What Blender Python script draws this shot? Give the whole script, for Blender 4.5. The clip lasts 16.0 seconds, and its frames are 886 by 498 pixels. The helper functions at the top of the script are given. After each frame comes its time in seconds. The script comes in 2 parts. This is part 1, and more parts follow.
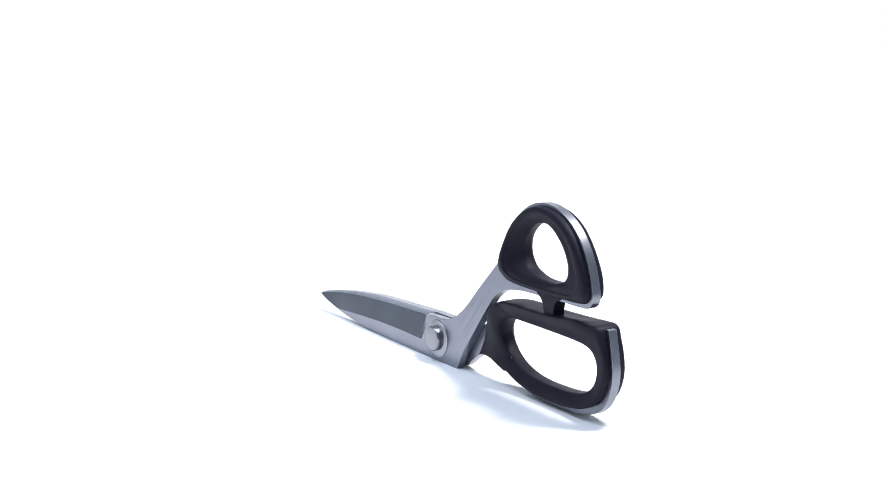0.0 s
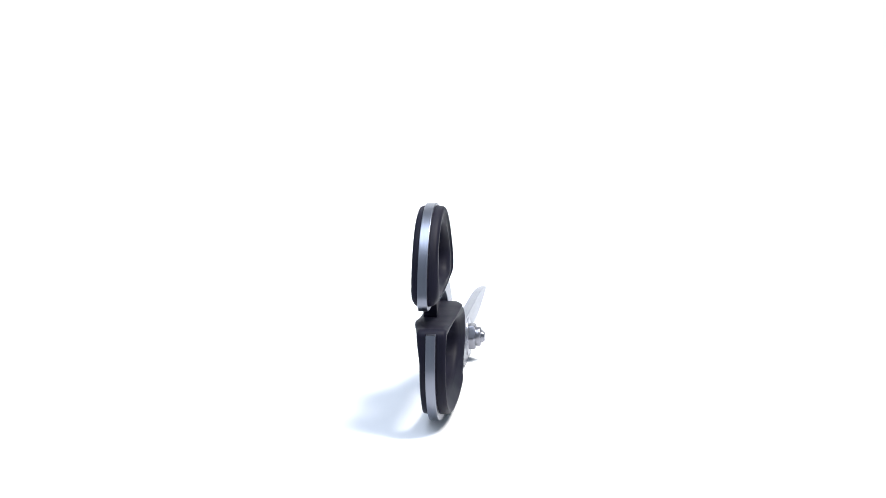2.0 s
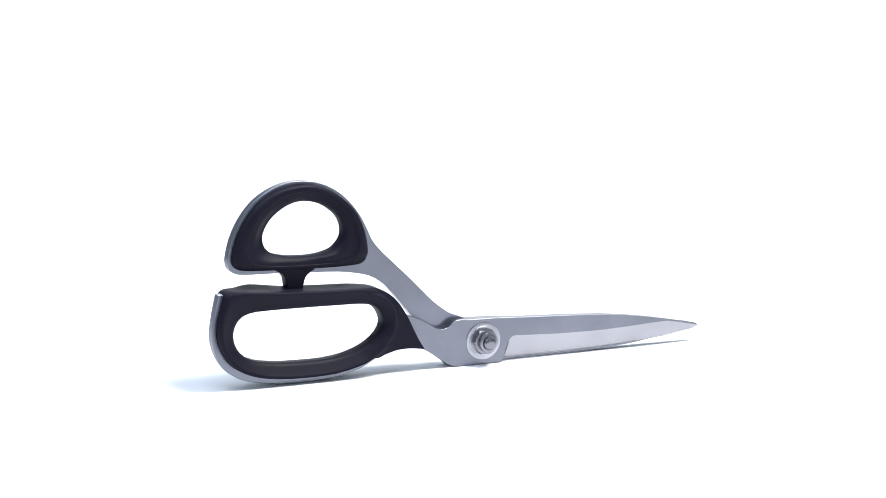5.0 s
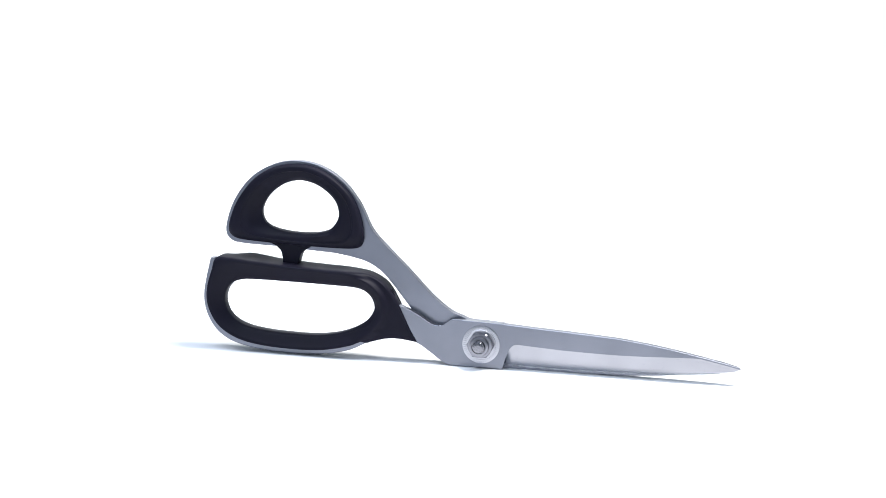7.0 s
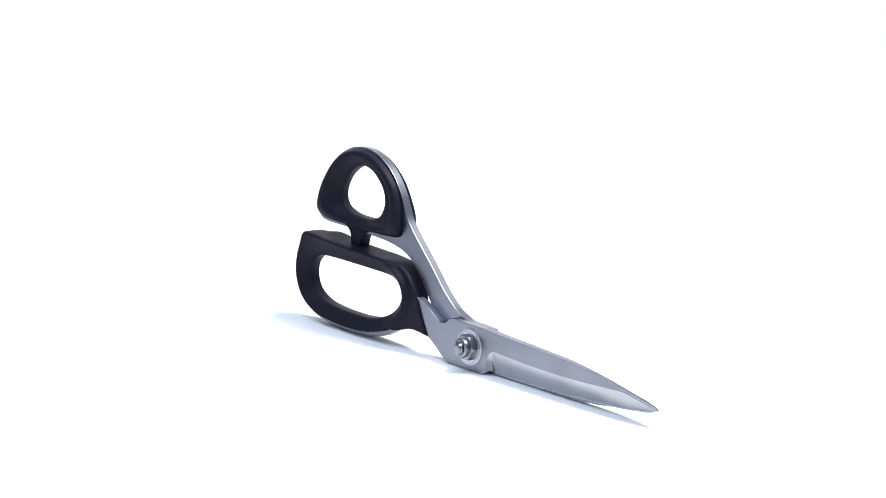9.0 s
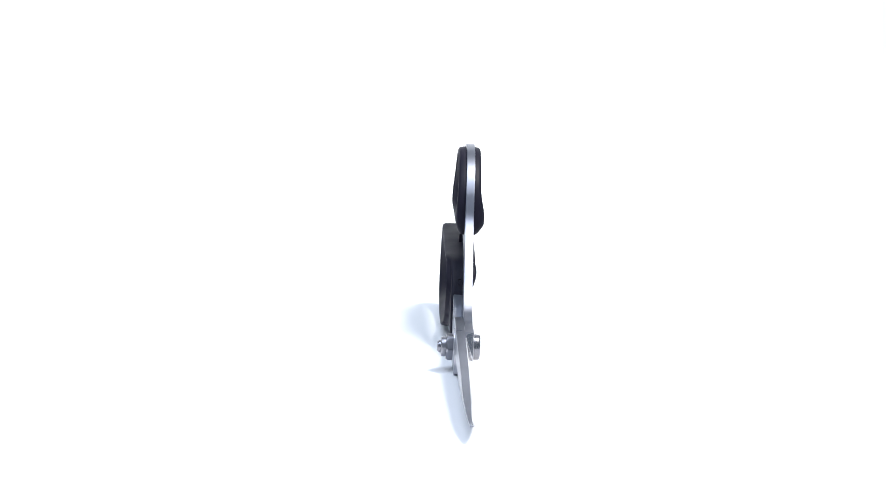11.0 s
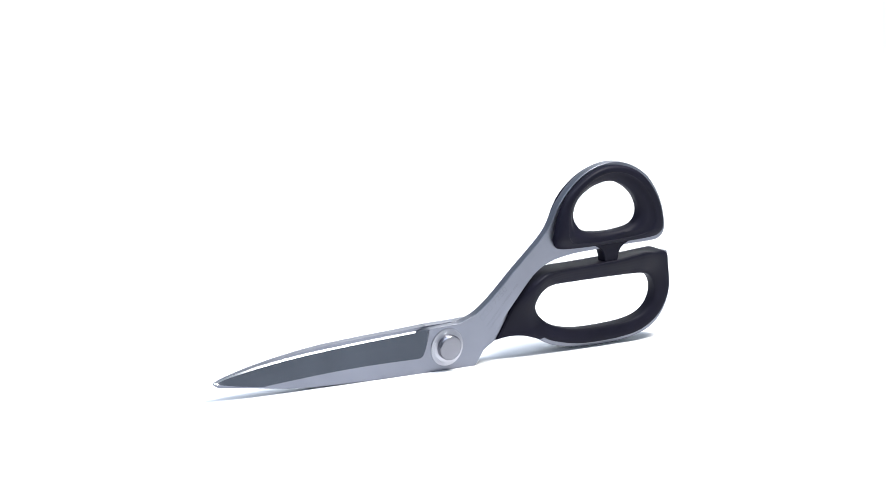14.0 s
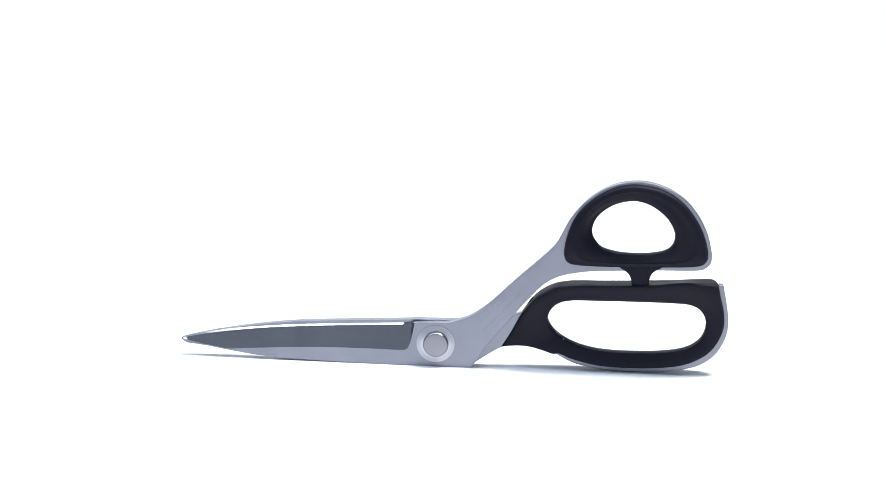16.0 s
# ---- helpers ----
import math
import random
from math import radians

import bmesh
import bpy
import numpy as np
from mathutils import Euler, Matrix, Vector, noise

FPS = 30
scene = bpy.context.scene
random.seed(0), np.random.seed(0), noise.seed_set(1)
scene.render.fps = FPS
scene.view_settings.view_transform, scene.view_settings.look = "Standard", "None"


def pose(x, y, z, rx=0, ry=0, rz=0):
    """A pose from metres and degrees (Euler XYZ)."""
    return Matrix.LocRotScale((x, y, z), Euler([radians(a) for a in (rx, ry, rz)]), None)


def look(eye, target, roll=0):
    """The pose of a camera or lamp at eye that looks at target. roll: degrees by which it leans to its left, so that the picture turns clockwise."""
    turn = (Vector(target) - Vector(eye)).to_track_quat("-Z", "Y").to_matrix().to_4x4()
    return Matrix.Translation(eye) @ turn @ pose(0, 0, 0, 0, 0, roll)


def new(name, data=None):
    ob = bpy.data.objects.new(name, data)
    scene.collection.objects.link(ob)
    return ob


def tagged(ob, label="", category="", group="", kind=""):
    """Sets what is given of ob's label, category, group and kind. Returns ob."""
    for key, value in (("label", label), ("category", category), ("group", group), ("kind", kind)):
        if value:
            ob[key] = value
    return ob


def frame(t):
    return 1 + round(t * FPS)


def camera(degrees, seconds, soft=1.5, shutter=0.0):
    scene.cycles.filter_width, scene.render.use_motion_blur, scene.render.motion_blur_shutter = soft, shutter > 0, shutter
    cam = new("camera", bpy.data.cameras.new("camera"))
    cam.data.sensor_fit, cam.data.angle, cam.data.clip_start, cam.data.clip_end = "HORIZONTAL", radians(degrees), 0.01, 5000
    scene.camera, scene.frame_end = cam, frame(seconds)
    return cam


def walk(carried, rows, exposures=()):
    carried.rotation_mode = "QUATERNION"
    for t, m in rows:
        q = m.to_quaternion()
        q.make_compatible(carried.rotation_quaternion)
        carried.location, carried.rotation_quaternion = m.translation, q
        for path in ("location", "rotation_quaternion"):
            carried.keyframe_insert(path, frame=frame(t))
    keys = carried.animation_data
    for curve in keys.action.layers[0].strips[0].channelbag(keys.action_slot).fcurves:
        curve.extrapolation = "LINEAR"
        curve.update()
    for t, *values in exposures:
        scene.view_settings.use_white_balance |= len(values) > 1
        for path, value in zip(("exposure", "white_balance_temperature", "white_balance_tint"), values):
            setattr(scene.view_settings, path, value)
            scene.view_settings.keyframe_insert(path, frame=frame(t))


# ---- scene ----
import functools

# One still camera on a small table set; the shears turn on the spot once in about nineteen seconds.
FOV = 20.99
EYE = Vector((0.0, -1.0699, 0.2775))
cam = camera(FOV, 16.0, 0.75)
VIEW = look(EYE, EYE + Vector((-0.00793, 0.97890, -0.20418)), 1.355)
walk(cam, [(0.0, VIEW), (16.0, VIEW)])

# ---- world and lamps ----
WORLD = 0.43
world = bpy.data.worlds.new("studio")
world.use_nodes = True
scene.world = world
wn = world.node_tree.nodes
wn["Background"].inputs["Color"].default_value = (0.70, 0.83, 1.0, 1)
wn["Background"].inputs["Strength"].default_value = WORLD


def area_lamp(name, eye, target, w, h, watts, colour):
    data = bpy.data.lights.new(name, "AREA")
    data.shape, data.size, data.size_y, data.energy, data.color = "RECTANGLE", w, h, watts, colour
    ob = new(name, data)
    ob.matrix_world = look(eye, target)
    return ob


area_lamp("overhead_softbox", (-0.24, -0.22, 1.0), (-0.24, -0.20, 0.0), 0.62, 0.60, 6.4, (0.72, 0.82, 1.0))
area_lamp("side_softbox", (-0.70, -0.10, 0.92), (0.0, 0.0, 0.02), 0.28, 0.55, 2.2, (0.80, 0.88, 1.0))
area_lamp("key_softbox", (0.375, 0.0, 0.98), (0.0, 0.0, 0.02), 0.19, 0.32, 15.5, (1.0, 0.98, 0.955))
# added, unseen lamp that evens out the dim upper left of the sweep
fill_lamp = area_lamp("added_backdrop_fill", (-0.55, 0.30, 0.80), (-0.25, 0.72, 0.10), 0.25, 0.25, 1.6, (1.0, 0.99, 0.97))
fill_lamp.data.spread = radians(85)


# ---- materials ----


def material(name):
    m = bpy.data.materials.new(name)
    m.use_nodes = True
    nt = m.node_tree
    return m, nt, nt.nodes["Principled BSDF"]


def noise_node(nt, scale, detail=3.0, stretch=(1, 1, 1)):
    tc = nt.nodes.new("ShaderNodeTexCoord")
    mp = nt.nodes.new("ShaderNodeMapping")
    mp.inputs["Scale"].default_value = stretch
    nz = nt.nodes.new("ShaderNodeTexNoise")
    nz.inputs["Scale"].default_value = scale
    nz.inputs["Detail"].default_value = detail
    nt.links.new(tc.outputs["Object"], mp.inputs["Vector"])
    nt.links.new(mp.outputs["Vector"], nz.inputs["Vector"])
    return nz


def ramp(nt, src, lo, hi, a=0.35, b=0.65):
    r = nt.nodes.new("ShaderNodeValToRGB")
    r.color_ramp.elements[0].position, r.color_ramp.elements[1].position = a, b
    r.color_ramp.elements[0].color, r.color_ramp.elements[1].color = lo, hi
    nt.links.new(src, r.inputs["Fac"])
    return r


def bump(nt, bsdf, src, strength, distance):
    b = nt.nodes.new("ShaderNodeBump")
    b.inputs["Strength"].default_value, b.inputs["Distance"].default_value = strength, distance
    nt.links.new(src, b.inputs["Height"])
    nt.links.new(b.outputs["Normal"], bsdf.inputs["Normal"])


def steel(name, base, rough, grain, stretch, spread=0.06, relief=0.06):
    m, nt, bs = material(name)
    fine = noise_node(nt, grain, 4.0, stretch)
    wide = noise_node(nt, 45.0, 3.0)
    lo = tuple(c * 0.94 for c in base) + (1,)
    hi = tuple(c * 1.06 for c in base) + (1,)
    col = ramp(nt, wide.outputs["Fac"], lo, hi)
    nt.links.new(col.outputs["Color"], bs.inputs["Base Color"])
    rr = ramp(nt, fine.outputs["Fac"], (rough - spread,) * 3 + (1,), (rough + spread,) * 3 + (1,))
    nt.links.new(rr.outputs["Color"], bs.inputs["Roughness"])
    bs.inputs["Metallic"].default_value = 1.0
    bump(nt, bs, fine.outputs["Fac"], relief, 0.00002)
    return m


BLASTED = steel("satin_steel", (0.230, 0.240, 0.280), 0.34, 4000.0, (1, 1, 1))
GROUND = steel("ground_steel", (0.36, 0.36, 0.39), 0.15, 5000.0, (1, 1, 0.05), 0.03, 0.02)
HONED = steel("honed_steel", (0.80, 0.80, 0.82), 0.30, 5000.0, (1, 1, 0.05), 0.02, 0.01)
TURNED = steel("turned_steel", (0.27, 0.27, 0.30), 0.32, 3000.0, (1, 1, 1), 0.02, 0.01)
HEAD = steel("dull_turned_steel", (0.245, 0.245, 0.27), 0.27, 3000.0, (1, 1, 1), 0.012, 0.01)
WASHER = steel("plated_steel", (0.50, 0.50, 0.54), 0.34, 3000.0, (1, 1, 1), 0.03, 0.03)


def rubber():
    m, nt, bs = material("black_elastomer")
    fine = noise_node(nt, 3500.0, 2.0)
    wide = noise_node(nt, 60.0, 4.0)
    col = ramp(nt, wide.outputs["Fac"], (0.0060, 0.0056, 0.0130, 1), (0.0082, 0.0076, 0.0172, 1))
    nt.links.new(col.outputs["Color"], bs.inputs["Base Color"])
    rr = ramp(nt, wide.outputs["Fac"], (0.50, 0.50, 0.50, 1), (0.60, 0.60, 0.60, 1))
    nt.links.new(rr.outputs["Color"], bs.inputs["Roughness"])
    bs.inputs["Specular IOR Level"].default_value = 0.15
    bump(nt, bs, fine.outputs["Fac"], 0.15, 0.00002)
    return m


RUBBER = rubber()


def paper():
    m, nt, bs = material("white_sheet")
    wide = noise_node(nt, 3.0, 4.0)
    fine = noise_node(nt, 900.0, 3.0)
    col = ramp(nt, wide.outputs["Fac"], (0.86, 0.87, 0.88, 1), (0.89, 0.89, 0.90, 1))
    nt.links.new(col.outputs["Color"], bs.inputs["Base Color"])
    bs.inputs["Roughness"].default_value = 0.55
    bump(nt, bs, fine.outputs["Fac"], 0.05, 0.00005)
    return m


PAPER = paper()


def plain(name, colour, rough):
    m, nt, bs = material(name)
    fine = noise_node(nt, 2500.0, 2.0)
    c = ramp(nt, fine.outputs["Fac"], tuple(v * 0.85 for v in colour) + (1,), tuple(v * 1.1 for v in colour) + (1,))
    nt.links.new(c.outputs["Color"], bs.inputs["Base Color"])
    bs.inputs["Roughness"].default_value = rough
    return m


ETCH = steel("etched_grey", (0.213, 0.222, 0.259), 0.38, 4000.0, (1, 1, 1))

# ---- shape helpers (plan of the shears in millimetres: x along, z up from the sheet) ----
MM = 0.001


def part(name, data, mat, parent, label="", sharp=32):
    if isinstance(data, bmesh.types.BMesh):
        me = bpy.data.meshes.new(name)
        bmesh.ops.recalc_face_normals(data, faces=data.faces)
        data.to_mesh(me)
        data.free()
    else:
        me = data
        me.name = name
        me.materials.clear()
    for one in (mat if isinstance(mat, (list, tuple)) else (mat,)):
        me.materials.append(one)
    me.shade_smooth()
    me.set_sharp_from_angle(angle=radians(sharp))
    ob = new(name, me)
    ob.parent = parent
    return tagged(ob, label)


def spline(points, closed=True, steps=6, corners=()):
    """A smooth line through the points; it breaks at those named in corners."""
    n = len(points)
    pts = [np.array(p, float) for p in points]
    out = []
    for i in range(n if closed else n - 1):
        p1, p2 = pts[i], pts[(i + 1) % n]
        p0 = pts[i - 1] if (closed or i > 0) and i not in corners else 2 * p1 - p2
        j = (i + 1) % n
        p3 = pts[(i + 2) % n] if (closed or i + 2 < n) and j not in corners else 2 * p2 - p1
        d0, d1, d2 = [max(np.linalg.norm(b - a), 1e-6) ** 0.5 for a, b in ((p0, p1), (p1, p2), (p2, p3))]
        m1 = (p2 - p1) + d1 * ((p1 - p0) / d0 - (p2 - p0) / (d0 + d1))
        m2 = (p2 - p1) + d1 * ((p3 - p2) / d2 - (p3 - p1) / (d1 + d2))
        for k in range(steps):
            u = k / steps
            out.append((2 * u**3 - 3 * u**2 + 1) * p1 + (u**3 - 2 * u**2 + u) * m1 + (3 * u**2 - 2 * u**3) * p2 + (u**3 - u**2) * m2)
    if not closed:
        out.append(pts[-1])
    return out


def plate(loops, y0, y1, edge=0.16):
    """A flat piece between y0 and y1 with eased edges; further loops are holes."""
    cu = bpy.data.curves.new("outline", "CURVE")
    cu.dimensions, cu.fill_mode = "2D", "BOTH"
    for loop in loops:
        sp = cu.splines.new("POLY")
        sp.points.add(len(loop) - 1)
        for p, q in zip(sp.points, loop):
            p.co = (q[0] * MM, q[1] * MM, 0, 1)
        sp.use_cyclic_u = True
    cu.extrude = ((y1 - y0) / 2 - edge) * MM
    cu.bevel_depth, cu.offset, cu.bevel_resolution = edge * MM, -edge * MM, 2
    ob = new("outline", cu)
    bpy.context.view_layer.update()
    me = bpy.data.meshes.new_from_object(ob.evaluated_get(bpy.context.evaluated_depsgraph_get()))
    bpy.data.objects.remove(ob)
    bpy.data.curves.remove(cu)
    me.transform(Matrix.Translation((0, (y0 + y1) / 2 * MM, 0)) @ Matrix.Rotation(radians(90), 4, "X"))
    return me


def joined(*meshes):
    bm = bmesh.new()
    for me in meshes:
        if isinstance(me, bmesh.types.BMesh):
            tmp = bpy.data.meshes.new("tmp")
            me.to_mesh(tmp)
            me.free()
            me = tmp
        bm.from_mesh(me)
        bpy.data.meshes.remove(me)
    return bm


def lathe(sections, cx, cz, sides=64, wobble=None):
    """A turned piece about the y axis; sections of (radius, y)."""
    bm = bmesh.new()
    rings = []
    for i, (r, y) in enumerate(sections):
        ring = []
        for k in range(sides):
            a = 2 * math.pi * k / sides
            rr, yy = (r, y) if wobble is None else wobble(i, k, r, y)
            ring.append(bm.verts.new(((cx + rr * math.cos(a)) * MM, yy * MM, (cz + rr * math.sin(a)) * MM)))
        rings.append(ring)
    for a, b in zip(rings, rings[1:]):
        for k in range(sides):
            bm.faces.new((a[k], a[(k + 1) % sides], b[(k + 1) % sides], b[k]))
    bm.faces.new(rings[0])
    bm.faces.new(rings[-1])
    return bm


def curve_at(points):
    xs, zs = [p[0] for p in points], [p[1] for p in points]
    return lambda x: float(np.interp(x, xs, zs))


def smooth(a, b, x):
    u = min(1.0, max(0.0, (x - a) / (b - a)))
    return u * u * (3 - 2 * u)


taper = curve_at([(-129.3, 0.7), (-126, 1.3), (-119, 2.2), (-110, 2.9), (-100, 3.25), (-80, 3.55), (-50, 3.9), (-21, 4.115), (-16, 4.115)])


def blade(side, spine, cut, crease, crease_base, bevel, run_out, x0=-129.3, x1=-17.0):
    """A tapering blade with a flat back strip, a hollow-ground face and a honed edge. side: -1 lies in front of the seam, 1 behind."""
    xs = sorted({*np.linspace(x0, -30, 60).tolist(), *np.linspace(-30, x1, 53).tolist(), *np.linspace(x0, x0 + 5, 10).tolist()})
    bm = bmesh.new()
    rings = []
    for x in xs:
        zs, ze, zc, zc0 = spine(x), cut(x), crease(x), crease_base(x)
        d = 1.0 if ze > zs else -1.0
        h = abs(ze - zs)
        full = taper(x)
        bw = max(0.02, min(bevel, 0.3 * h) * (1 - smooth(-25.9, -25.6, x)))
        thin = min(0.7, 0.23 * full)
        zb = ze - d * bw

        def hollow(z):
            u = min(1.0, max(0.0, (z - zc0) / (zb - zc0 if abs(zb - zc0) > 0.2 else d * 0.2)))
            near = min(1.0, max(0.0, (run_out(z) - x) / 2.6))
            return full + (thin - full) * u * (1 - (1 - near) ** 2.2)

        zc = min(max(zc, min(zs + d * 0.35, ze)), max(zs + d * 0.35, ze)) if d < 0 else max(zs + 0.35, min(zc, ze))
        section = [(zs, 0.02), (zs, full - 0.14), (zs + d * min(0.14, 0.1 * h), full), (zc, full)]
        for k in (0.06, 0.2, 0.4, 0.6, 0.8, 1.0):
            z = zc + (zb - zc) * k if d * (zb - zc) > 0 else zc
            section.append((z, hollow(z)))
        section += [(ze, 0.06 if x < -20.6 else full - 0.3), (ze, 0.02)]
        rings.append([bm.verts.new((x * MM, side * y * MM, z * MM)) for z, y in section])
    m = len(rings[0])
    for x, a, b in zip(xs, rings, rings[1:]):
        for k in range(m):
            f = bm.faces.new((a[k], a[(k + 1) % m], b[(k + 1) % m], b[k]))
            f.material_index = (2 if x < -25.95 else 0) if k == 9 else 1 if 3 <= k <= 8 else 0
    bm.faces.new(rings[0])
    bm.faces.new(rings[-1])
    return bm


def grip(outer, hole, cy, front, back, profile, shift=None, rear=None):
    """A moulded ring between an outer line and a hole, with its own thickness to the front and to the back of cy."""
    centre = np.mean(hole, axis=0)
    ang = [math.atan2(p[1] - centre[1], p[0] - centre[0]) for p in hole]
    rad = [np.linalg.norm(p - centre) for p in hole]
    order = np.argsort(ang)
    ang, rad = np.array(ang)[order], np.array(rad)[order]
    bm = bmesh.new()
    rings = []
    arr = np.array(outer)
    soft_line = sum(np.roll(arr, j, 0) * math.exp(-((j / 9) ** 2)) for j in range(-20, 21)) / sum(math.exp(-((j / 9) ** 2)) for j in range(-20, 21))
    inner = []
    for eased in soft_line:
        v = eased - centre
        a = math.atan2(v[1], v[0])
        r = np.interp(a, ang, rad, period=2 * math.pi)
        inner.append(centre + r * np.array((math.cos(a), math.sin(a))))
    if rear:
        raw = np.array([[rear(p, q, s) for s, _ in profile] for p, q in zip(outer, inner)])
        behind = sum(np.roll(raw, j, 0) * math.exp(-((j / 6.0) ** 2)) for j in range(-15, 16)) / sum(math.exp(-((j / 6.0) ** 2)) for j in range(-15, 16))
        for _ in range(8):
            behind[:, 8:-1] = 0.25 * behind[:, 7:-2] + 0.5 * behind[:, 8:-1] + 0.25 * behind[:, 9:]
    for i, (p, eased, q) in enumerate(zip(outer, soft_line, inner)):
        ring = []
        loop = [(s, -k, j) for j, (s, k) in enumerate(profile)] + [(s, k, j) for j, (s, k) in reversed(list(enumerate(profile)))]
        for s, k, j in loop:
            w = p + (eased - p) * smooth(0.0, 0.22, s)
            w = w + (q - w) * s
            if k > 0 and rear:
                y = cy + behind[i][j]
            else:
                y = cy + k * (front(w[0], w[1], s) if k < 0 else back(w[0], w[1], s))
            z = w[1] + (shift(w[0], w[1], y, s) if shift else 0.0)
            ring.append(bm.verts.new((w[0] * MM, y * MM, z * MM)))
        rings.append(ring)
    n, m = len(rings), len(rings[0])
    for i in range(n):
        a, b = rings[i], rings[(i + 1) % n]
        for k in range(m):
            bm.faces.new((a[k], a[(k + 1) % m], b[(k + 1) % m], b[k]))
    return bm


def even(points, n):
    """The closed line taken again at n even steps."""
    pts = np.array(points)
    seg = np.linalg.norm(np.roll(pts, -1, 0) - pts, axis=1)
    s = np.concatenate([[0], np.cumsum(seg)])
    full = np.vstack([pts, pts[:1]])
    u = np.linspace(0, s[-1], n, endpoint=False)
    return [np.array((np.interp(v, s, full[:, 0]), np.interp(v, s, full[:, 1]))) for v in u]


def outset(points, centre, by):
    c = np.array(centre)
    return [p + (p - c) / np.linalg.norm(p - c) * by for p in points]


# ---- the white sheet, one sweep from the table up behind ----


def sweep():
    bm = bmesh.new()
    line = [(-1.6, 0.0), (0.45, 0.0)]
    line += [(0.45 + 0.4 * math.sin(radians(a)), 0.4 - 0.4 * math.cos(radians(a))) for a in range(3, 91, 3)]
    line += [(0.85, 0.8), (0.85, 1.3)]
    rows = [[bm.verts.new((x, y, z)) for x in (-0.43, 0.43)] for y, z in line]
    for a, b in zip(rows, rows[1:]):
        bm.faces.new((a[0], a[1], b[1], b[0]))
    me = bpy.data.meshes.new("backdrop")
    bm.to_mesh(me)
    me.materials.append(PAPER)
    me.shade_smooth()
    ob = new("backdrop", me)
    thick = ob.modifiers.new("thickness", "SOLIDIFY")
    thick.thickness, thick.offset = 0.0012, -1.0
    return tagged(ob, "plain white paper sweep under and behind the shears", "backdrop", kind="structure")


sweep()

# ---- the shears ----
shears = tagged(new("tailor_shears"), "closed steel tailor shears with black moulded handles, on white sheet", "scissors")

# outline of the handle ring and shank of the front half
SHANK = [(-20.4, 0.0), (-20.4, 20.5), (-12, 21.0), (-4, 21.4), (-0.3, 22.7), (4.4, 24.5), (9.4, 27.8), (14.5, 32.0), (24.6, 42.0), (34.6, 51.4), (40, 56.6),
         (43.6, 61.0), (46.8, 67.4), (49.2, 71.9), (54.1, 78.4), (59, 83), (65.2, 86.9), (71.5, 89.2), (77.8, 90.1), (84.1, 89.8), (90.5, 88.1), (96.9, 84.9),
         (102.3, 80.6), (107.6, 73.8), (111.2, 66.5), (113.1, 59.5), (113.5, 56.0), (112.6, 52.8), (109.9, 50.7), (106.1, 50.0), (90, 49.5), (78, 48.9), (63, 48.2),
         (57.7, 47.7), (47.6, 45.8), (42.5, 43.8), (37.4, 40.4), (33.7, 36.6), (24.2, 25.2), (15, 13.8), (11.2, 8.8), (8.7, 4.6), (6.6, 1.2), (5.6, 0.0)]
UPPER_HOLE = [(59.0, 69.0), (60.6, 72.5), (64.3, 76.1), (69.3, 79.0), (74.4, 80.4), (78.5, 80.7), (83.4, 79.7), (88.5, 77.2), (92.9, 73.6), (95.7, 69.5), (96.8, 66.2),
              (96.4, 62.7), (94.6, 60.1), (91.6, 58.5), (85.4, 57.2), (79.1, 56.8), (72.7, 56.9), (67.6, 57.6), (62.9, 59.3), (60.0, 62.4), (58.7, 65.6)]
upper_hole = even(spline([(77.7 + (x - 77.7) * 0.978, 68.7 + (z - 68.7) * 1.025) for x, z in UPPER_HOLE]), 160)
front_plate = plate([spline(SHANK, corners=(0, 1, 43)), outset(upper_hole, (78, 68), 4.0)], -4.1, -0.03, 0.28)

front_blade = blade(
    -1,
    curve_at([(-129.3, 7.5), (-128.7, 7.15), (-126.5, 6.6), (-108, 3.9), (-94.8, 2.1), (-81.6, 1.0), (-68.4, 0.6), (-55, 0.3), (-42, 0.1), (-29, 0.0), (-20, 0.0)]),
    curve_at([(-129.3, 8.0), (-128.4, 8.65), (-127.5, 9.0), (-121.5, 10.5), (-108, 13.0), (-95, 14.7), (-82, 16.0), (-68, 17.0), (-55.7, 17.8), (-29.6, 19.1), (-24, 19.4), (-21.4, 20.2), (-20.4, 20.5), (-16, 20.7)]),
    curve_at([(-129.3, 7.9), (-120, 6.2), (-106.7, 4.3), (-101.4, 4.8), (-94.8, 5.3), (-81.6, 6.2), (-68.5, 6.9), (-55.4, 7.3), (-42, 7.4), (-29.2, 7.3), (-25.8, 7.3), (-24.4, 7.7), (-23.4, 8.6), (-22.3, 11.1), (-21.4, 15.2), (-20.6, 20.5), (-16, 20.8)]),
    curve_at([(-129.3, 7.9), (-120, 6.2), (-106.7, 4.3), (-94.8, 5.3), (-81.6, 6.2), (-68.5, 6.9), (-55.4, 7.3), (-42, 7.4), (-20, 7.2)]),
    0.70,
    curve_at([(0, -20.6), (7.3, -25.8), (7.7, -24.4), (8.6, -23.4), (11.1, -22.3), (15.2, -21.4), (20.5, -20.6)]),
)
part("front_blade", joined(front_plate, front_blade), (BLASTED, GROUND, HONED), shears, "satin steel blade half with a hollow-ground face", 9)

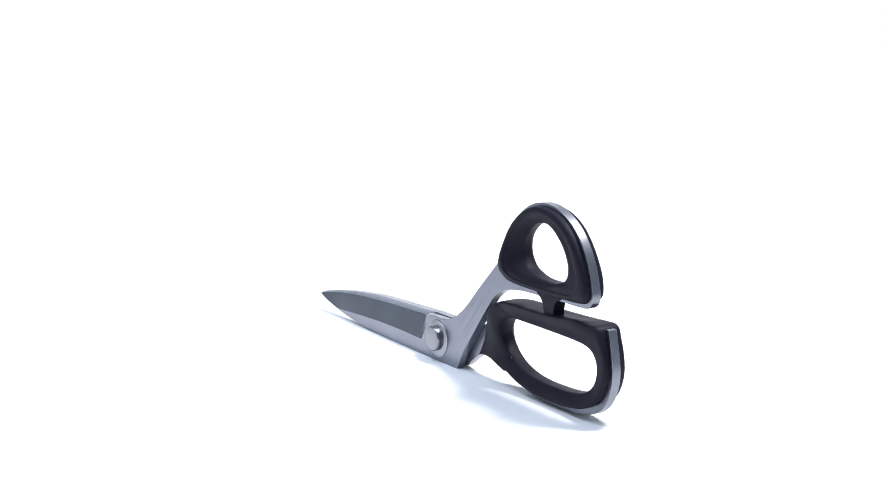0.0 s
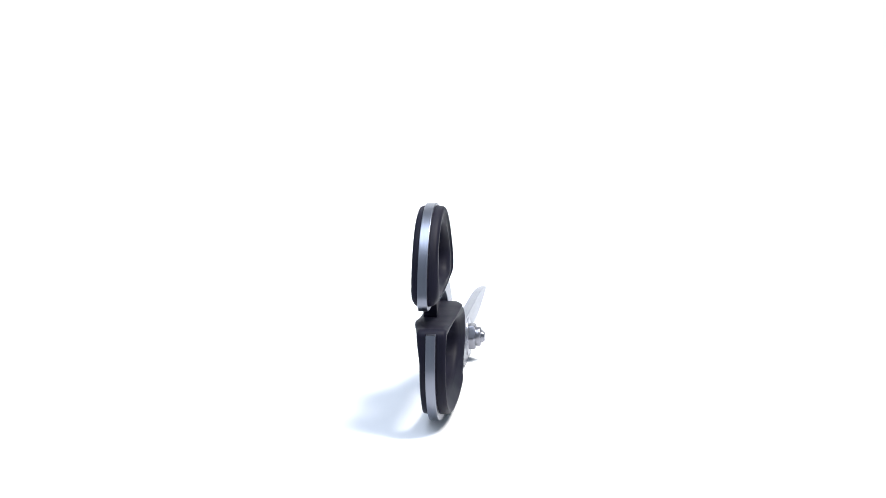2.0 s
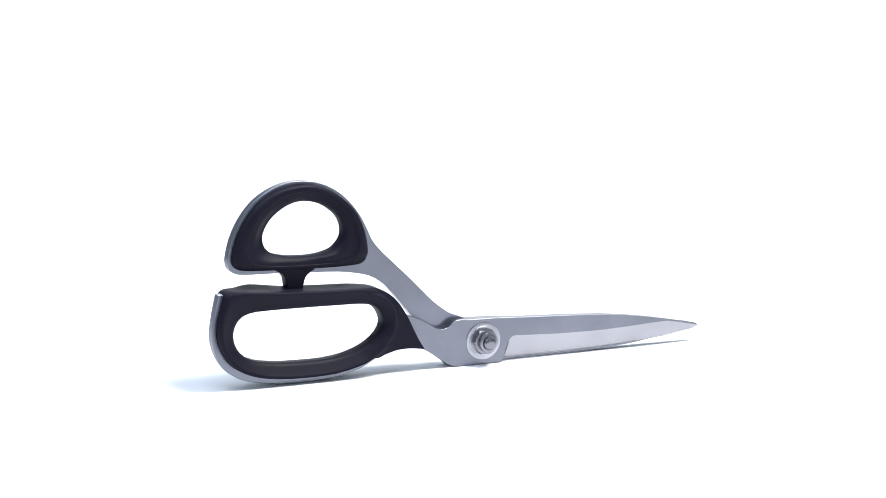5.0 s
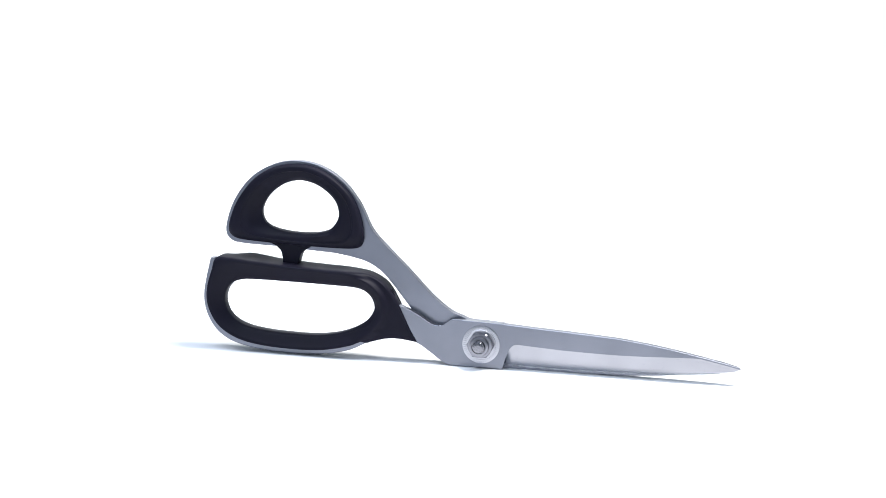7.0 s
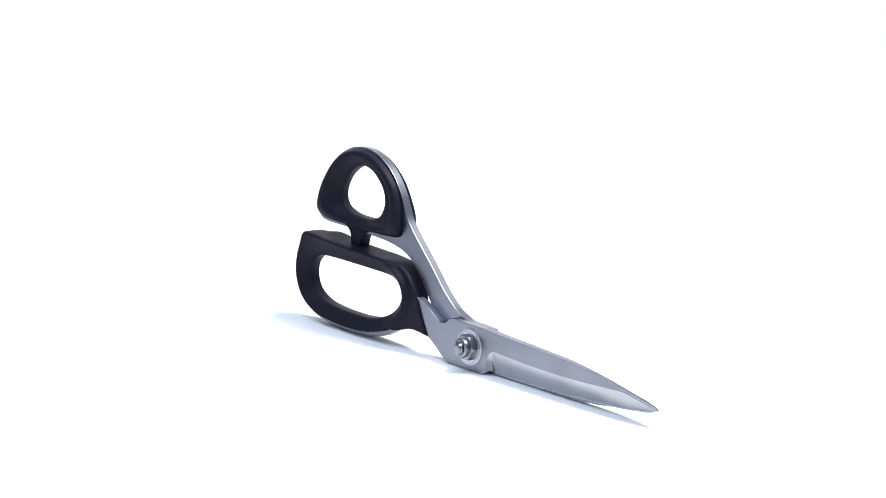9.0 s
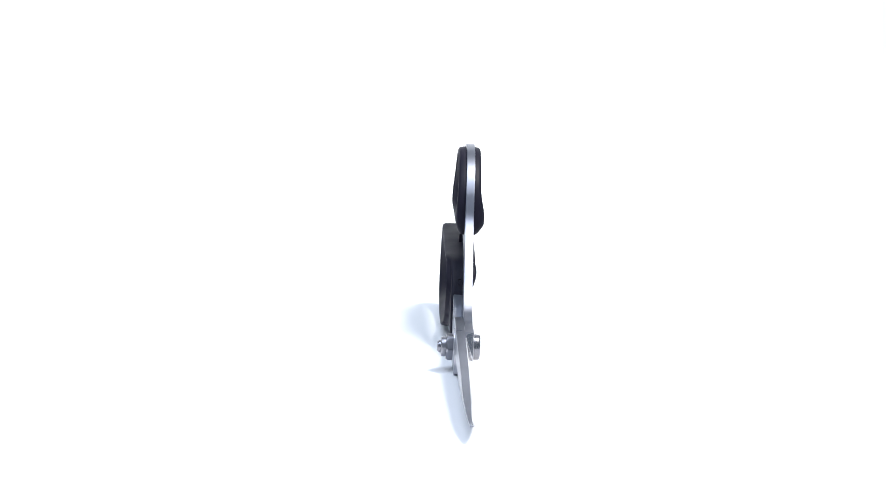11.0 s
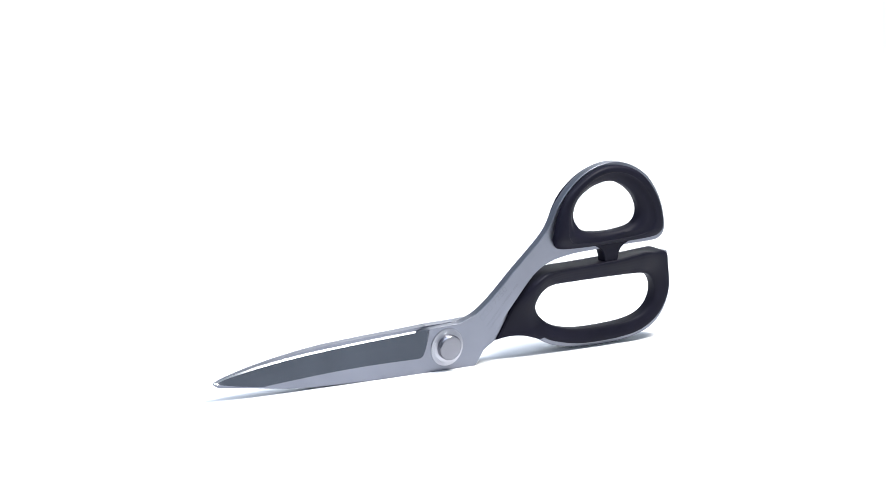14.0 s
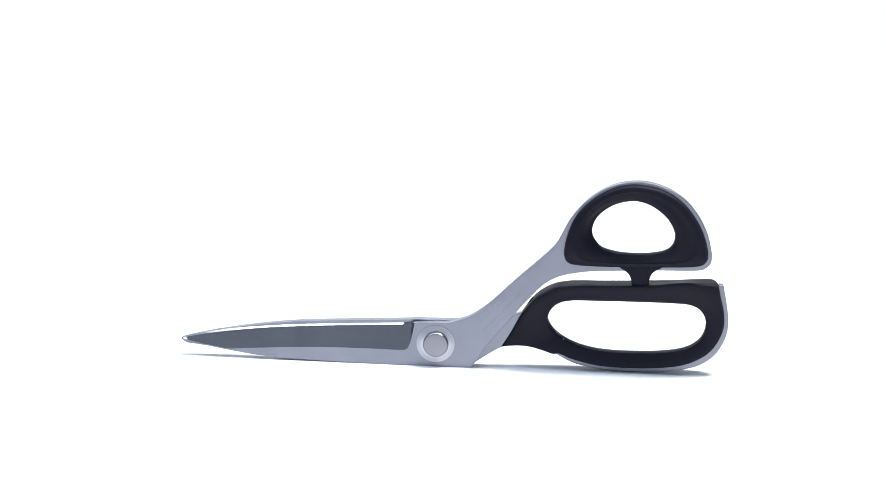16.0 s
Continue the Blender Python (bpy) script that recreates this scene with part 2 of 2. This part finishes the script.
# the back half, its edge turned down
TAIL = [(-20.4, 21.2), (-20.4, 0.25), (3.1, 0.3), (6.5, 1.2), (13.7, 6.0), (19.2, 9.3), (28, 12.2), (38, 11.2), (44.8, 7.0), (51.4, 3.7), (59.3, 1.6), (69.7, 0.3), (82.6, 0.0),
        (92.9, 0.6), (103.2, 2.2), (110.8, 4.8), (116.3, 8.9), (120.1, 14.5), (122.1, 20.4), (122.5, 25.8), (121.4, 33.7), (119.5, 42.6), (117.4, 42.8), (115.6, 36.0), (117.0, 26.0), (116.0, 20.0),
        (110.6, 12.0), (103, 7.6), (92, 5.8), (80, 5.2), (68, 5.4), (58, 6.4), (47, 9.6), (40, 12.6), (35, 17.5), (32.5, 23.5), (30.3, 27.0), (27.7, 26.2), (20.6, 23.3), (16.6, 21.0), (12.7, 18.8),
        (10.1, 18.3), (7.5, 18.9), (4.9, 20.9), (3.0, 21.7), (-4.1, 21.5)]
back_plate = plate([spline(TAIL, corners=(0, 1, 21, 22))], 0.03, 4.1, 0.28)
back_blade = blade(
    1,
    curve_at([(-129.3, 7.8), (-128.6, 8.5), (-123.5, 9.9), (-113, 12.2), (-100, 14.6), (-87, 16.6), (-74, 18.1), (-61, 18.9), (-48, 19.6), (-35, 20.2), (-20, 21.1), (-16, 21.15)]),
    curve_at([(-129.3, 7.2), (-128, 6.4), (-126.5, 5.6), (-113.6, 4.1), (-100.7, 3.0), (-74.8, 1.6), (-48.9, 1.0), (-29, 1.1), (-25.6, 1.3), (-24.3, 2.0), (-22.2, 1.7), (-20.7, 0.35), (-16, 0.30)]),
    curve_at([(-129.3, 7.7), (-120, 9.9), (-110.5, 11.8), (-100, 11.5), (-87, 10.9), (-74, 10.6), (-61, 10.7), (-48, 11.0), (-35, 11.7), (-27.2, 12.1), (-25.4, 11.5), (-23.9, 9.7), (-22, 4.6), (-20.8, 0.3), (-16, 0.3)]),
    curve_at([(-129.3, 7.7), (-120, 9.9), (-110.5, 11.8), (-100, 11.5), (-87, 10.9), (-74, 10.6), (-61, 10.7), (-48, 11.0), (-35, 11.7), (-20, 12.2)]),
    0.7,
    curve_at([(0.3, -20.8), (4.6, -22.0), (9.7, -23.9), (11.5, -25.4), (12.1, -27.2), (20, -20.6)]),
)
part("back_blade", joined(back_plate, back_blade), (BLASTED, GROUND, HONED), shears, "satin steel blade half with a hollow-ground face", 9)

# upper moulded grip with its bumper
UPPER = [(46.8, 55.5), (47.1, 60.0), (48.2, 65.3), (50.1, 70.6), (53.0, 75.6), (57.9, 80.6), (64.1, 85.0), (70.3, 87.7), (76.5, 88.8), (84.1, 88.3), (90.5, 86.7), (97.0, 83.2),
         (102.2, 78.4), (107.6, 70.6), (110.5, 63.6), (111.7, 58.1), (111.4, 54.9), (109.5, 52.8), (106.5, 51.9), (93.3, 51.1), (82, 50.8), (69.2, 50.5), (57.7, 50.5), (50.0, 51.1), (48.0, 52.3)]


def upper_front(x, z, s):
    return (1 + smooth(0.5, 1, s) * (0.7 * smooth(74, 95, x) - 0.65 * (1 - smooth(60, 74, x)) * smooth(56, 64, z))) * (5.0 + 2.4 * math.exp(-(((x - 54) / 26) ** 2) - ((z - 59) / 9) ** 2)) * (0.72 + 0.28 * smooth(50.3, 57, z))


def upper_back(x, z, s):
    return (1 + smooth(0.5, 1, s) * (0.7 * (1 - smooth(62, 82, x)) - 0.6 * smooth(84, 98, x))) * (5.65 + 1.8 * math.exp(-(((x - 80) / 28) ** 2) - ((z - 60) / 9) ** 2)) * (0.76 + 0.24 * smooth(50.3, 57, z))


UPPER_PROFILE = [(0.0, 0.45), (0.012, 0.66), (0.04, 0.84), (0.09, 0.95), (0.17, 1.0), (0.27, 1.005), (0.35, 1.0), (0.362, 0.985), (0.378, 0.925), (0.392, 0.91), (0.54, 0.835), (0.68, 0.73), (0.81, 0.59), (0.92, 0.44), (0.975, 0.34), (1.0, 0.22)]
upper_grip = part("upper_grip", grip(even(spline(UPPER), 260), upper_hole, -2.07, upper_front, upper_back, UPPER_PROFILE), RUBBER, shears, "black moulded thumb ring", 40)
STEM = [(92.0, 52.5), (91.0, 50.9), (88.3, 49.4), (86.3, 47.1), (85.3, 41.6), (78.1, 41.3), (76.7, 46.7), (74.8, 48.7), (72.3, 50.3), (71.0, 52.5)]
part("bumper", plate([spline(STEM, corners=(0, 4, 5, 9))], -5.0, 0.9, 0.5), RUBBER, upper_grip, "black moulded stop")

# lower moulded grip
LOWER = [(19.2, 9.7), (22.6, 15.2), (25.6, 21.0), (28.4, 26.4), (33.2, 33.2), (36.3, 36.2), (40.1, 38.6), (44.0, 40.2), (49.7, 40.9), (63, 41.2), (78, 41.8), (98, 42.9), (110.8, 43.9), (114.5, 43.9),
         (116.9, 42.6), (118.3, 37.5), (120.1, 30.5), (120.5, 24.0), (119.1, 18.5), (115.5, 12.4), (110.6, 8.3), (103, 5.0), (92.8, 3.2), (79, 2.5), (65, 3.0), (56.7, 4.5), (50.1, 6.3), (45.2, 8.3),
         (43.1, 7.7), (41, 8.4), (37.1, 9.6), (33.2, 10.5), (28, 10.8), (22.8, 10.3)]
LOWER_HOLE = [(40.3, 23.8), (40.8, 26.8), (42.7, 29.8), (46.0, 31.9), (49.5, 32.7), (63.3, 33.1), (78.7, 33.3), (97.0, 33.3), (104.4, 32.9), (108.9, 31.5), (111.7, 28.8), (113.1, 24.9),
              (112.7, 20.6), (110.6, 16.5), (106.8, 13.4), (101.3, 11.3), (92.6, 9.9), (82.3, 9.3), (69.4, 9.3), (60.3, 10.4), (53.7, 12.2), (48.4, 14.7), (44.4, 17.5), (41.7, 20.6)]
lower_hole = even(spline([(x - 0.9 * smooth(92, 113, x), 21.2 + (z - 21.2) * (1.035 if z > 21.2 else 0.985)) for x, z in LOWER_HOLE]), 160)


def lower_front(x, z, s):
    flare = max(smooth(28, 43, z), smooth(16, 34, z) * (1 - smooth(38, 60, x)))
    end = smooth(100, 116, x)
    body = 5.5 - 0.7 * end + (3.2 - 1.5 * end) * flare
    return 3.2 + (body - 3.2) * smooth(22, 38, x)


# where the raised rim of the loop leaves the flat neck, seen from behind (height, place along)
neck_rim = curve_at([(7, 45.5), (10, 42.5), (14, 38.5), (19, 35.2), (24, 34.0), (29, 34.6), (33, 36.8), (37, 40.8), (40.0, 46.0), (42, 52)])
rim_profile = curve_at([(0.0, 0.30), (0.006, 0.74), (0.03, 0.90), (0.06, 0.975), (0.10, 1.0), (0.15, 0.985), (0.28, 0.90), (0.5, 0.74), (0.8, 0.53), (0.93, 0.42), (0.97, 0.35), (1.0, 0.2)])


@functools.lru_cache(maxsize=None)
def rim_start(px, pz, qx, qz):
    for j in range(201):
        u = j / 200
        if px + (qx - px) * u >= neck_rim(pz + (qz - pz) * u):
            return u
    return 0.99


def lower_rear(p, q, s):
    """Thickness behind: a flat neck, then a rim that slopes into the hole."""
    at = rim_start(float(p[0]), float(p[1]), float(q[0]), float(q[1]))
    flat = 3.1 * curve_at([(0.0, 0.5), (0.01, 0.8), (0.04, 0.95), (0.08, 1.0)])(s)
    if s <= at:
        return flat
    u = (s - at) / (1 - at)
    rim = 6.1 * rim_profile(u)
    return rim if at < 0.02 else max(rim, flat * (1 - smooth(0.1, 0.7, u)))


def thumb_lip(x, z, y, s):
    up = smooth(36, 42, z)
    return up * (1 - s) * max(0.0, -(y - 2) / 8.0) * (0.7 * smooth(44, 60, x) * (1 - smooth(105, 113, x)) + 1.0 * smooth(84, 101, x) * (1 - smooth(101.5, 109.5, x)))


lower_face = curve_at([(0.0, 0.30), (0.002, 0.72), (0.02, 0.88), (0.06, 0.97), (0.13, 1.0), (0.28, 0.985), (0.45, 0.94), (0.62, 0.88), (0.78, 0.81), (0.90, 0.73), (0.97, 0.65), (1.0, 0.54)])
LOWER_PROFILE = [(v, lower_face(v)) for v in (0.0, 0.002, 0.01, 0.02, 0.04, 0.06, 0.09, 0.13, 0.18, *(0.22 + 0.02 * j for j in range(34)), 0.92, 0.95, 0.975, 0.99, 1.0)]
lower_grip = part("lower_grip", grip(even(spline(LOWER, corners=(0, 28)), 320), lower_hole, 2.07, lower_front, None, LOWER_PROFILE, thumb_lip, lower_rear), RUBBER, shears, "black moulded finger loop", 40)

# small moulded oval on the neck of the lower loop
def oval(cx, cy, cz, tilt):
    bm = bmesh.new()
    rings = []
    for k in range(28):
        a = 2 * math.pi * k / 28
        u, v = math.cos(a), math.sin(a)
        rings.append([bm.verts.new((1.9 * u * g * MM, 1.35 * v * g * MM, h * MM)) for g, h in ((1.0, -0.4), (1.0, 0.24), (0.9, 0.36), (0.72, 0.36), (0.62, 0.22), (0.62, -0.3))])
    for k in range(28):
        a, b = rings[k], rings[(k + 1) % 28]
        for j in range(6):
            bm.faces.new((a[j], a[(j + 1) % 6], b[(j + 1) % 6], b[j]))
    bmesh.ops.transform(bm, matrix=Matrix.Translation((cx * MM, cy * MM, cz * MM)) @ Matrix.Rotation(radians(-tilt), 4, "Y"), verts=bm.verts)
    return bm


part("emblem", oval(32.3, 1.2, 32.0, 52), RUBBER, lower_grip, "small raised oval mark")

# pivot: domed screw head, two ribbed washers, lock nut
PX, PZ = -10.7, 11.0


def ribs(i, k, r, y):
    """Radial ribs on the rim of a washer."""
    if 3 <= i <= 4:
        return r, y + ((0.02 if k % 4 < 3 else -0.08) if y > 0 else (-0.05 if k % 4 < 3 else 0.12))
    return r, y


def washer(s):
    face = 4.1 * s
    return lathe([(3.0, face), (8.75, face), (8.72, face + s * 0.34), (8.45, face + s * 0.44), (7.0, face + s * 0.44), (6.85, face + s * 0.58), (3.0, face + s * 0.58)], PX, PZ, 208, ribs)


part("washer", washer(-1), WASHER, shears, "ribbed steel washer")
part("washer", washer(1), WASHER, shears, "ribbed steel washer")
part("screw_head", lathe([(3.0, -4.4), (5.6, -4.5), (5.85, -4.75), (5.85, -6.8), (5.72, -7.25), (5.35, -7.62), (4.95, -7.7), (2.0, -7.72)], PX + 0.2, PZ + 0.3, 72), HEAD, shears, "turned steel pivot screw head")


def hexed(i, k, r, y):
    a = (2 * math.pi * k / 72) % (math.pi / 3) - math.pi / 6
    return (min(r, 5.55 / math.cos(a)) if 1 <= i <= 4 else r), y


nut = part("nut", lathe([(3.0, 4.5), (6.2, 4.6), (6.3, 5.2), (6.3, 7.0), (5.7, 7.7), (5.2, 7.8), (3.5, 7.8)], PX, PZ, 72, hexed), TURNED, shears, "steel lock nut", 25)
part("collar", lathe([(3.0, 7.6), (4.5, 7.7), (4.55, 9.2), (4.35, 9.8), (3.95, 10.05), (3.35, 10.1), (3.25, 9.5), (2.6, 9.4)], PX, PZ, 56), TURNED, nut, "rounded steel collar with a dark groove")
part("bolt_end", lathe([(2.4, 9.2), (2.85, 9.4), (2.85, 10.8), (2.7, 11.1), (2.35, 11.25), (2.25, 11.6), (1.95, 11.8), (0.9, 11.85)], PX, PZ, 48), HEAD, shears, "rounded end of the steel bolt")

# etched writing on the front shank
def words(text, x, z, turn, length, height):
    cu = bpy.data.curves.new("lettering", "FONT")
    cu.body, cu.size, cu.extrude = text, 1.0, 0.004
    ob = new("lettering", cu)
    bpy.context.view_layer.update()
    me = bpy.data.meshes.new_from_object(ob.evaluated_get(bpy.context.evaluated_depsgraph_get()))
    bpy.data.objects.remove(ob)
    bpy.data.curves.remove(cu)
    xs = [v.co.x for v in me.vertices]
    ys = [v.co.y for v in me.vertices]
    sx, sy = length / (max(xs) - min(xs)), height / (max(ys) - min(ys))
    me.transform(Matrix.Translation((x * MM, -4.125 * MM, z * MM)) @ Matrix.Rotation(radians(-turn), 4, "Y") @ Matrix.Rotation(radians(90), 4, "X")
                 @ Matrix.Diagonal((sx * MM, sy * MM, 0.004, 1)) @ Matrix.Translation((-min(xs), -min(ys), 0)))
    return part("lettering", me, ETCH, shears, "etched grey lettering")


def bars(x, z, turn, sizes, gap, height, name="lettering"):
    bm = bmesh.new()
    u = 0.0
    for w in sizes:
        m = Matrix.Translation((x * MM, -4.12 * MM, z * MM)) @ Matrix.Rotation(radians(-turn), 4, "Y") @ Matrix.Translation(((u + w / 2) * MM, 0, height / 2 * MM))
        bmesh.ops.create_cube(bm, size=1.0, matrix=m @ Matrix.Diagonal((w * MM, 0.03 * MM, height * MM, 1)))
        u += w + gap
    return part(name, bm, ETCH, shears, "etched grey marking")


words("7250", 15.6, 27.6, 46.5, 9.4, 3.0)
words("MADE IN JAPAN", 13.0, 16.0, 48.4, 12.6, 1.15)
for u, count in ((0.0, 3), (3.3, 8), (11.7, 9), (21.0, 4)):
    c48, s48 = math.cos(radians(48.2)), math.sin(radians(48.2))
    bars(11.7 + u * c48, 18.0 + u * s48, 48.2, (0.62,) * count, 0.32, 1.05)


def mark(x, z, turn, count, w, h, gap, line):
    """A row of plain outlined blocks in place of a maker's mark."""
    bm = bmesh.new()
    for k in range(count):
        for cx, cz, sx, sz in ((w / 2, line / 2, w, line), (w / 2, h - line / 2, w, line), (line / 2, h / 2, line, h - 2 * line), (w - line / 2, h / 2, line, h - 2 * line)):
            m = Matrix.Translation((x * MM, -4.12 * MM, z * MM)) @ Matrix.Rotation(radians(-turn), 4, "Y") @ Matrix.Translation(((k * (w + gap) + cx) * MM, 0, cz * MM))
            bmesh.ops.create_cube(bm, size=1.0, matrix=m @ Matrix.Diagonal((sx * MM, 0.03 * MM, sz * MM, 1)))
    return part("maker_mark", bm, ETCH, shears, "etched grey block mark")


mark(8.9, 20.9, 46.5, 3, 2.3, 3.2, 0.45, 0.35)


def specks():
    """Grains of dust that ride round with the shears."""
    made = []
    for x, y, size in ((76.5, -74.2, 0.42), (90.5, -56.4, 0.30)):
        bm = bmesh.new()
        bmesh.ops.create_icosphere(bm, subdivisions=1, radius=size * MM / 2)
        for v in bm.verts:
            v.co = Vector((x * MM, y * MM, size * MM * 0.3)) + Vector((v.co.x * 1.4, v.co.y, v.co.z * 0.6)) * random.uniform(0.8, 1.2)
        me = bpy.data.meshes.new("dust_speck")
        bm.to_mesh(me)
        bm.free()
        me.materials.append(DUST)
        made.append(tagged(new("dust_speck", me), "tiny dark grain of dust on the white sheet", "dust", "dust specks on the sheet"))
    return made


def lint(x, y, z, size):
    """A pale fleck that clings to the moulded grip."""
    bm = bmesh.new()
    bmesh.ops.create_icosphere(bm, subdivisions=1, radius=size * MM / 2)
    for v in bm.verts:
        v.co = Vector((x * MM, y * MM, z * MM)) + Vector((v.co.x * 1.2, v.co.y * 0.7, v.co.z)) * random.uniform(0.8, 1.2)
    me = bpy.data.meshes.new("lint_fleck")
    bm.to_mesh(me)
    bm.free()
    me.materials.append(LINT)
    return tagged(new("lint_fleck", me), "tiny pale fleck of lint clinging to the black grip", "lint", "lint flecks on the grip")


LINT = plain("lint", (0.62, 0.62, 0.64), 0.9)
flecks = [lint(62.8, 6.85, 38.2, 0.42), lint(47.7, -1.4, 14.9, 0.36)]
DUST = plain("dust", (0.10, 0.10, 0.11), 0.9)
dust = specks()

# small unevenness of the turning, in degrees
DRIFT = [(0, -0.25), (1.5, -0.05), (3, 0.15), (4, 0.3), (5.2, 0.0), (6.5, -0.4), (8.2, -0.35), (9.3, -0.15), (10.5, 0.0), (12.5, 0.25), (14.5, 0.2), (16.0, 0.2)]


def turn(t):
    return -3.635 + 19.138 * (16.0 - t) + float(np.interp(t, [d[0] for d in DRIFT], [d[1] for d in DRIFT]))


def motions():
    """The shears stand almost upright, leaning a little, and turn clockwise seen from above at an almost even pace."""
    lean = pose(0, -0.0008, 0, 1.9, 0, 0)
    walk(shears, [(k * 0.5, pose(0, 0, 0, 0, 0, turn(k * 0.5)) @ lean) for k in range(33)])
    for fleck in flecks:
        walk(fleck, [(k * 0.5, pose(0, 0, 0, 0, 0, turn(k * 0.5)) @ lean) for k in range(33)])
    for grain in dust:
        walk(grain, [(k * 0.5, pose(0, 0, 0, 0, 0, turn(k * 0.5))) for k in range(33)])


motions()
